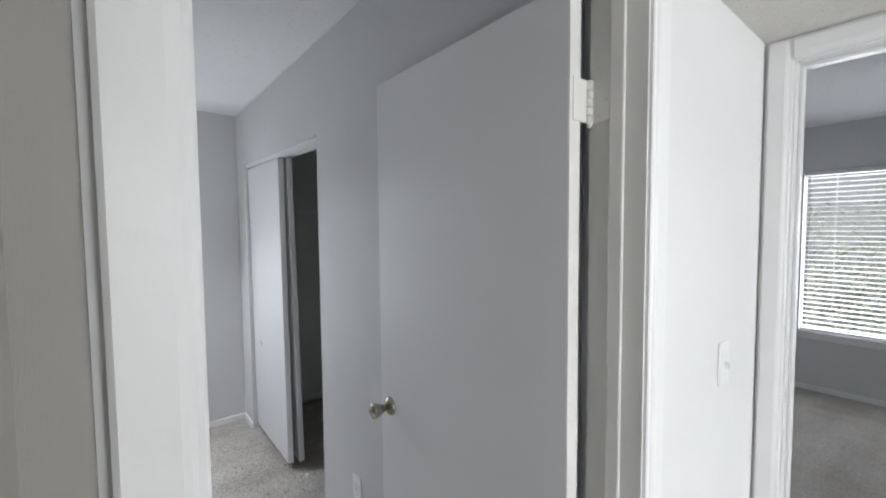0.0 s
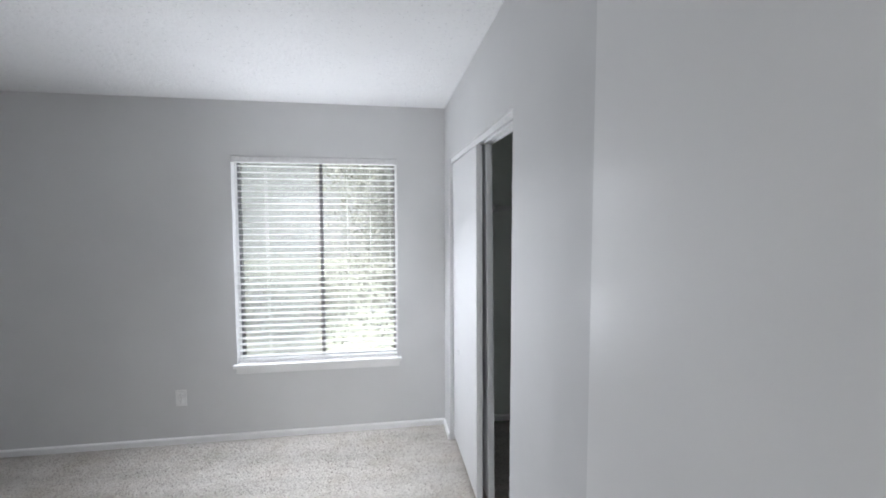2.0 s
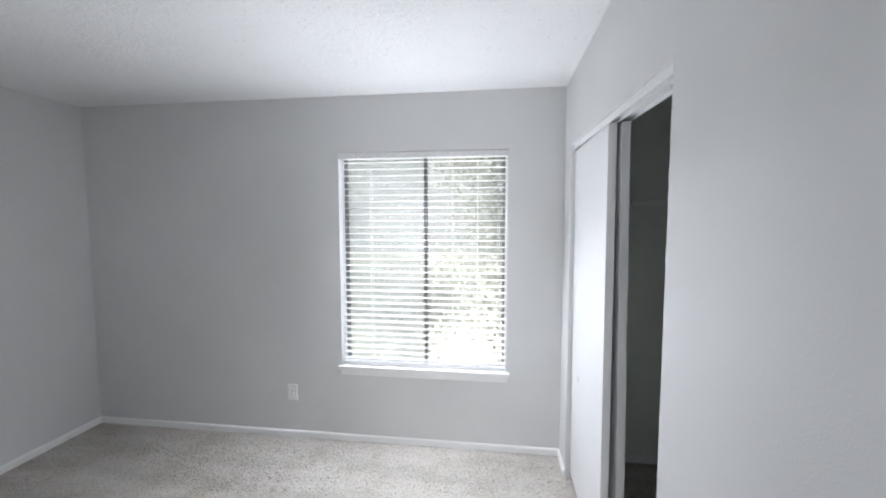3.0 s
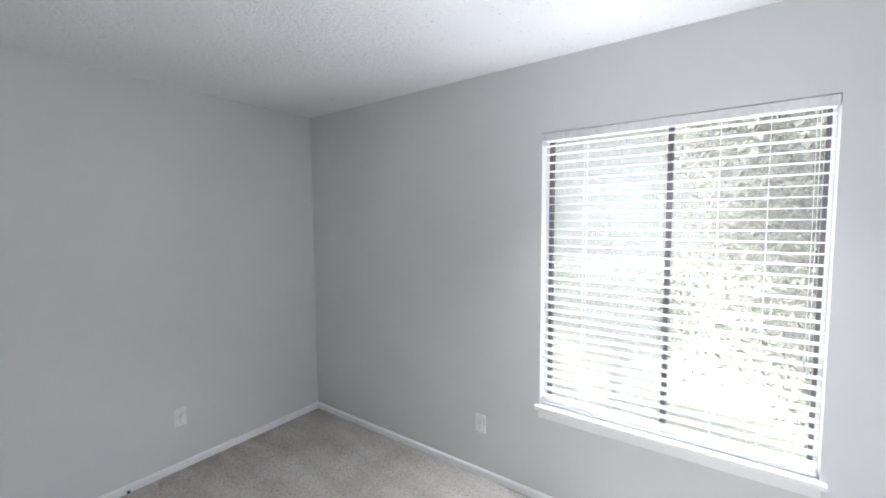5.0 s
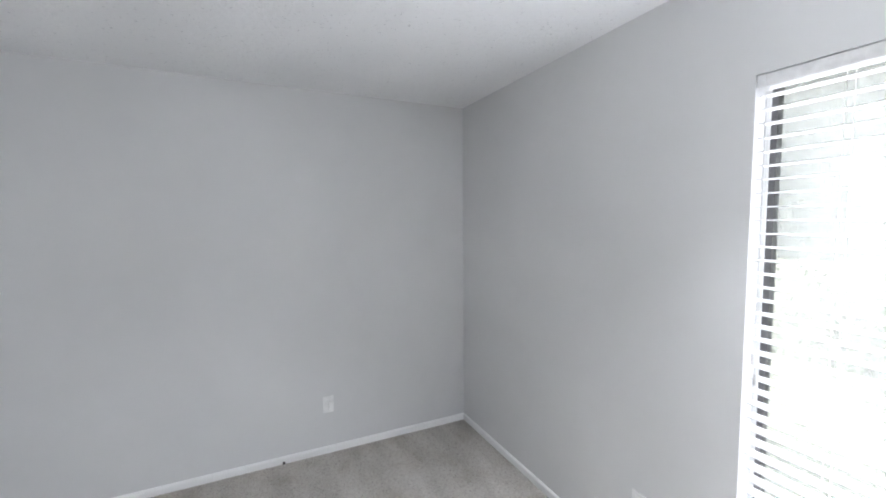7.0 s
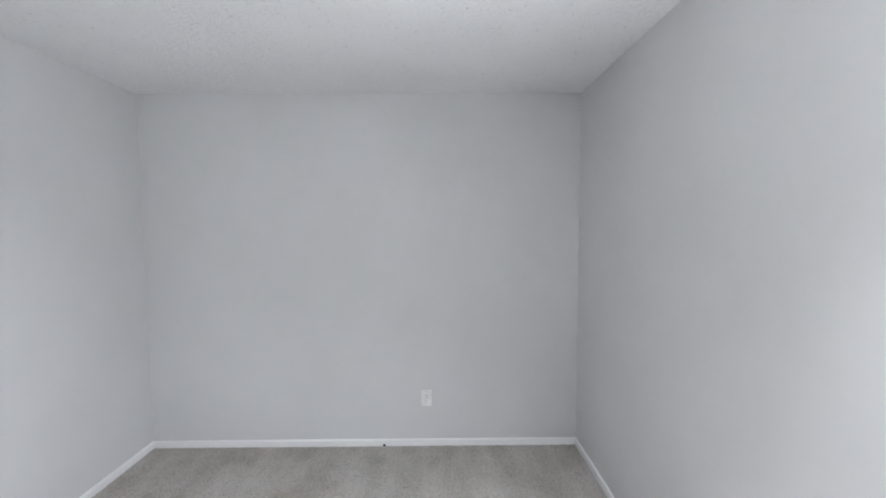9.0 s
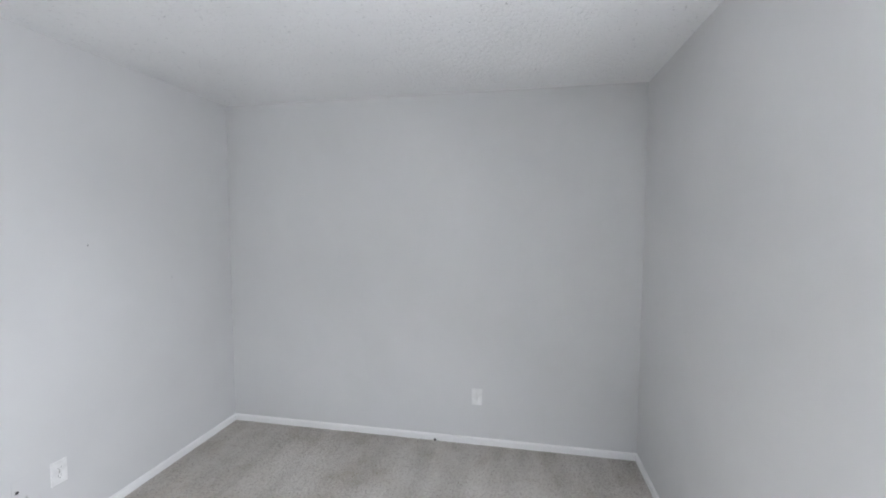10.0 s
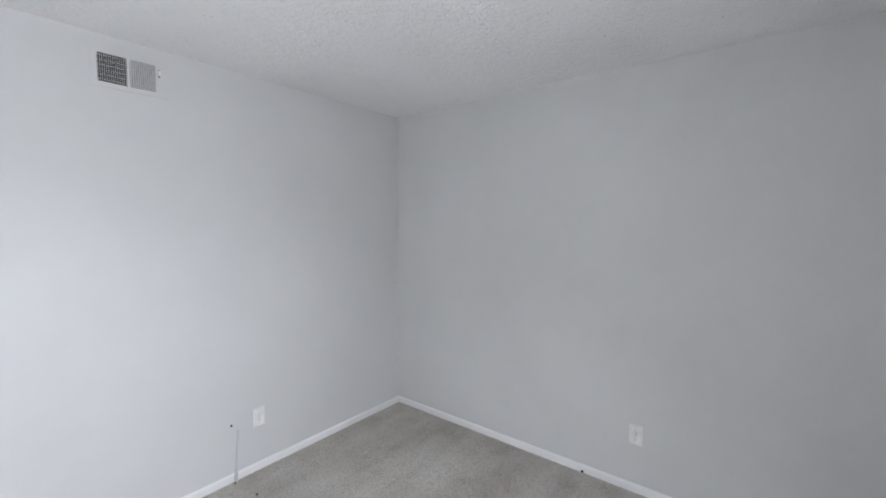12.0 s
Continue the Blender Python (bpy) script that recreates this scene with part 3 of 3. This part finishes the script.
def closet_door(x, y0, y1, label, pull, swing=0.0):
    d = base("closet_door", pose(x + 2.0 * math.tan(radians(swing)), y0, 0, 0, -swing, 0), label, "closet door", "structure", "sliding closet doors")
    w = y1 - y0
    part("panel", boxes((0.0, 0.034, 0.0, w, 0.050, CH - 0.022), bevel=0.0015), CLOSETPAINT, d)
    part("bottom_edge", boxes((0.002, 0.032, 0.002, w - 0.002, 0.041, 0.0495)), WOODRAW, d, "chipped raw wood bottom edge")
    if pull:
        part("finger_pull", lathe([(0.021, 0.0), (0.020, 0.003), (0.0165, 0.0042), (0.0150, 0.0006), (0.004, 0.0004)], 24, pose(-0.0002, 0.522, 0.722, 0, -90, 0)), CLOSETPAINT, d, "round painted-over finger pull", smooth=True)
        part("patch", lathe([(0.010, 0.0), (0.009, 0.0012), (0.002, 0.0014)], 16, pose(-0.0002, 0.537, 0.975, 0, -90, 0)), CAULK, d, "small filled hole")
    return d


closet_door(XR + 0.020, 2.572, CY1 - 0.004, "white flush sliding closet door pushed fully open", True, 0.3)
closet_door(XR + 0.066, 2.552, CY1 - 0.010, "white flush sliding closet door hanging askew behind the other", False, 0.8)

shelf_support = base("closet_rod_bracket", pose(1.40, YB - 0.012, 1.70), "painted cleat and rod bracket on the closet end wall", "bracket")
part("cleat", boxes((0.05, 0.33, -0.018, -0.0005, -0.018, 0.018), bevel=0.002), TRIM, shelf_support)
part("bracket", boxes((0.0, 0.046, -0.022, -0.0005, -0.035, 0.030), bevel=0.004), TRIM, shelf_support)
part("hook", lathe([(0.017, 0.0), (0.017, 0.03), (0.013, 0.03), (0.013, 0.004)], 18, pose(0.024, -0.0225, 0.0, 90, 0, 0)), TRIM, shelf_support)


# ---- outlets, switch ----
def outlet(m, label="white duplex wall outlet", blank=False):
    """y points out of the wall."""
    o = base("wall_outlet", m, label, "outlet", "", "wall outlets")
    part("cover_plate", boxes((-0.036, 0.036, 0.0003, 0.0058, -0.058, 0.058), bevel=0.0022), PLASTIC, o)
    for z in (-0.0195, 0.0195):
        bm = lathe([(0.0172, 0.0055), (0.0172, 0.0072), (0.0165, 0.0076)], 24, pose(0, 0, 0, -90, 0, 0))
        bm.transform(Matrix.Translation((0, 0, z)) @ Matrix.Diagonal((1, 1, 0.82, 1)))
        s = part("socket", bm, PLASTIC, o)
        part("slot", boxes((-0.0075, -0.0055, 0.0074, 0.0079, z - 0.001, z + 0.008)), FAINT, s)
        part("slot", boxes((0.0055, 0.0075, 0.0074, 0.0079, z - 0.0005, z + 0.007)), FAINT, s)
        part("ground_hole", lathe([(0.0026, 0.0074), (0.0026, 0.0079)], 12, pose(0, 0, z - 0.0085, -90, 0, 0)), FAINT, s)
    part("screw", lathe([(0.003, 0.0057), (0.0026, 0.0068)], 12, pose(0, 0, 0, -90, 0, 0)), NICKEL, o)
    return o


outlet(pose(-0.866, YB, 0.346, 0, 0, 180), "white duplex wall outlet beside the window")
outlet(pose(XL, 2.476, 0.352, 0, 0, -90), "white duplex outlet on the bare wall")
outlet(pose(-1.232, YF, 0.350, 0, 0, 0), "white duplex outlet beside the cable")
outlet(pose(XR, 1.54, 0.430, 0, 0, 90), "white duplex outlet low behind the door")

switch = base("light_switch", pose(1.521, HALLY, 1.187, 0, 0, 180), "white painted-over toggle light switch", "switch")
part("cover_plate", boxes((-0.036, 0.036, 0.0003, 0.006, -0.058, 0.058), bevel=0.0025), TRIM, switch)
part("toggle", boxes((-0.005, 0.005, 0.005, 0.019, -0.014, 0.002), bevel=0.002), PLASTIC, switch)
for z in (-0.03, 0.03):
    part("screw", lathe([(0.003, 0.0058), (0.0026, 0.0068)], 12, pose(0, 0, z, -90, 0, 0)), TRIM, switch)


# ---- air vent ----
vent = base("wall_vent", pose(-0.644, YF, 2.290, 0, 0, 0), "white painted two-way air register high on the wall", "vent")
part("face_plate", boxes((-0.168, 0.150, 0.0003, 0.006, 0.066, 0.088), (-0.168, 0.150, 0.0003, 0.006, -0.088, -0.066), (-0.168, -0.110, 0.0003, 0.006, -0.066, 0.066), (0.122, 0.150, 0.0003, 0.006, -0.066, 0.066), (-0.002, 0.008, 0.0003, 0.006, -0.066, 0.066)), WALL, vent, "face plate painted in the wall's grey")
# black sheet paints the duct's shade on the uncut wall
part("duct", boxes((-0.112, 0.124, 0.0001, 0.0006, -0.068, 0.068)), SLOT, vent, "black sheet for the shaded duct behind the louvres")
louvre = mesh_of("louvre", boxes((-0.0006, 0.0006, -0.005, 0.005, -0.066, 0.066)), WALL)
for k in range(26):
    on_right = k >= 12
    x = 0.0125 + (k - 12) * 0.0082 if on_right else -0.106 + k * 0.0090
    s = new("louvre", louvre)
    s.parent = vent
    s.matrix_basis = pose(x, 0.0058, 0, 0, 0, -21 if on_right else 26)
for k in range(6):
    s = part("cross_bar", boxes((0.009, 0.122, 0.0022, 0.0040, -0.0555 + k * 0.022, -0.0540 + k * 0.022)), PLASTIC, vent)
part("lever", boxes((-0.128, -0.122, 0.005, 0.016, 0.020, 0.045), bevel=0.0015), PLASTIC, vent)
# black strip painted as the slot's shade
part("lever_slot", boxes((-0.1285, -0.1215, 0.0058, 0.0064, 0.012, 0.05)), SLOT, vent)

# ---- cable stub, marks and scraps ----
cable = base("cable_stub", pose(-1.078, YF, 0), "painted cable stub leaving a hole in the wall", "cable")
part("sheath", tube([(-0.022, -0.004, 0.318), (-0.020, 0.006, 0.312), (-0.017, 0.0075, 0.26), (-0.010, 0.0080, 0.20), (-0.006, 0.010, 0.15), (0.000, 0.014, 0.10), (0.004, 0.016, 0.085)], 0.0052, 8), COAX, cable, smooth=True)
part("connector_sleeve", lathe([(0.006, 0.0), (0.0095, 0.002), (0.011, 0.018), (0.010, 0.060), (0.006, 0.085), (0.004, 0.095)], 14, pose(0.004, 0.020, 0.009, -3, 0, 0)), COAX, cable, "painted plastic connector sleeve", smooth=True)
# black disc paints the shaded inside of the hole
hole = thing("cable_hole", lathe([(0.0075, 0.0), (0.006, 0.0012), (0.002, 0.0008)], 14, pose(-1.064, YF + 0.0004, 0.356, -90, 0, 0)), SLOT, "small dark hole drilled in the wall", "hole")
patch = thing("wall_patch", boxes((-1.115, -1.045, YF + 0.0002, YF + 0.0022, 0.300, 0.412), bevel=0.0008), WALL, "blank plate painted in the wall's grey", "plate")
hole.location.y = 0.0022
# nail holes too are black discs, their depth only painted
for x, z, r in ((-1.425, 1.447, 0.0035), (-1.93, 1.217, 0.0018)):
    thing("nail_hole", lathe([(r, 0.0), (r * 0.9, 0.0010), (r * 0.3, 0.0014)], 10, pose(x, YF + 0.0004, z, -90, 0, 0)), SLOT, "tiny dark nail hole in the wall", "hole")
for x, y, r in ((-1.091, 0.80, 0.006), (-1.06, 0.60, 0.005), (1.06, 2.63, 0.007), (1.10, 2.60, 0.004)):
    thing("debris_speck", lathe([(r, 0.0), (r * 1.1, 0.004), (r * 0.5, 0.009), (0.001, 0.010)], 6, pose(x, y, 0.014, 10, 20, 30)), WOODRAW if x > 0 else SLOT, "small crumb of debris lying on the carpet", "debris")
thing("dark_scrap", lathe([(0.007, 0.0), (0.009, 0.004), (0.005, 0.012), (0.002, 0.014)], 7, pose(XL + 0.020, 2.180, 0.018, 0, 8, 20)), SLOT, "small black scrap against the baseboard", "scrap")
bm = bmesh.new()
rim = [bm.verts.new(v) for v in ((0, 0, 0.010), (0.018, 0.006, 0.013), (0.030, 0.022, 0.010), (0.022, 0.040, 0.016), (0.006, 0.034, 0.011))]
bm.faces.new(rim)
bmesh.ops.solidify(bm, geom=bm.faces[:], thickness=0.001)
bm.transform(pose(1.120, 2.405, 0.010, 0, 0, 15))
thing("paper_scrap", bm, PAPER, "torn white paper scrap on the carpet", "scrap")


# ---- outside ----
thing("wall_lower_storey", boxes((XL - T, OX + 0.16, -3.32, YB + 0.16, -3.0, -0.125)), SIDING, "plain siding of the storey below", "wall", "structure")
# unseen slab added over the ceilings to block sun leaks
thing("roof", boxes((XL - T - 0.2, OX + 0.36, -3.5, YB + 0.30, H + 0.11, H + 0.25)), SIDING, "unseen flat slab added to keep sun from leaking into the rooms", "roof", "structure")
thing("ground", boxes((-400, 400, -400, 400, -3.2, -3.0)), GRASS, "rough green lawn reaching the horizon", "ground", "structure")


def tree(x, y, z, height, spread, leaves, seed, label, low=0.25):
    rng = random.Random(seed)
    tr = base("tree", pose(x, y, z), label, "tree")
    bm = tube([(0, 0, 0), (0.05, 0.02, height * 0.3), (-0.03, 0.06, height * 0.6), (0.02, 0, height * 0.9)], [0.14, 0.11, 0.07, 0.02], 9)
    tips = []
    for k in range(16):
        a, h0 = k * 2.4 + rng.uniform(-0.3, 0.3), height * rng.uniform(low, 0.82)
        r = spread * rng.uniform(0.55, 1.0) * (1.1 - 0.55 * h0 / height)
        end = Vector((r * math.cos(a), r * math.sin(a), h0 + rng.uniform(0.1, 0.8)))
        mid = Vector((end.x * 0.5, end.y * 0.5, h0 + 0.05))
        limb = tube([(0, 0, h0 - 0.1), mid, end], [0.045, 0.03, 0.008], 6)
        me = bpy.data.meshes.new("limb")
        limb.to_mesh(me)
        limb.free()
        bm.from_mesh(me)
        bpy.data.meshes.remove(me)
        tips += [mid, end, (mid + end) / 2, end]
    part("trunk", bm, BARK, tr)
    verts, faces = [], []
    for k in range(leaves):
        c = rng.choice(tips)
        p = c + Vector([rng.gauss(0, s) for s in (0.42, 0.42, 0.34)])
        q = Euler((rng.uniform(-1.0, 1.0), rng.uniform(-1.0, 1.0), rng.uniform(0, 6.28))).to_matrix()
        l, w = rng.uniform(0.06, 0.11), rng.uniform(0.022, 0.040)
        n = len(verts)
        for u, v, d in ((0, 0, 0), (l * 0.45, w, 0.006), (l, 0, -0.012), (l * 0.45, -w, 0.006)):
            verts.append(p + q @ Vector((u, v, d)))
        faces += [(n, n + 1, n + 2), (n, n + 2, n + 3)]
    me = bpy.data.meshes.new("crown")
    me.from_pydata([tuple(v) for v in verts], [], faces)
    me.materials.append(LEAF)
    crown = new("crown", me)
    crown.parent = tr
    tagged(crown, "dense crown of small pointed leaves")
    return tr


tree(1.4, 7.6, -3.0, 6.6, 2.0, 24000, 11, "leafy green tree close outside the window", 0.30)
tree(3.6, 8.6, -3.0, 6.6, 2.0, 9000, 12, "leafy green tree outside the window", 0.30)
tree(-1.8, 11.0, -3.0, 4.0, 2.2, 9000, 13, "lower leafy tree further from the window", 0.30)
tree(-5.5, 10.0, -3.0, 5.6, 2.2, 7000, 14, "leafy tree further along the lawn", 0.30)
tree(9.5, 1.2, -3.0, 4.4, 2.0, 8000, 15, "leafy tree outside the other bedroom", 0.30)
# added glowing sheets hide the dark horizon and whiten the panes
thing("backdrop", boxes((-70, 80, 55, 55.2, -3.0, 30.0)), GLOW_SHEET, "glowing sheet standing in for the bright distance beyond the lawn", "backdrop", "structure")
thing("backdrop_east", boxes((60, 60.2, -60, 54, -3.0, 30.0)), GLOW_SHEET, "glowing sheet standing in for the bright distance beyond the side lawn", "backdrop", "structure")
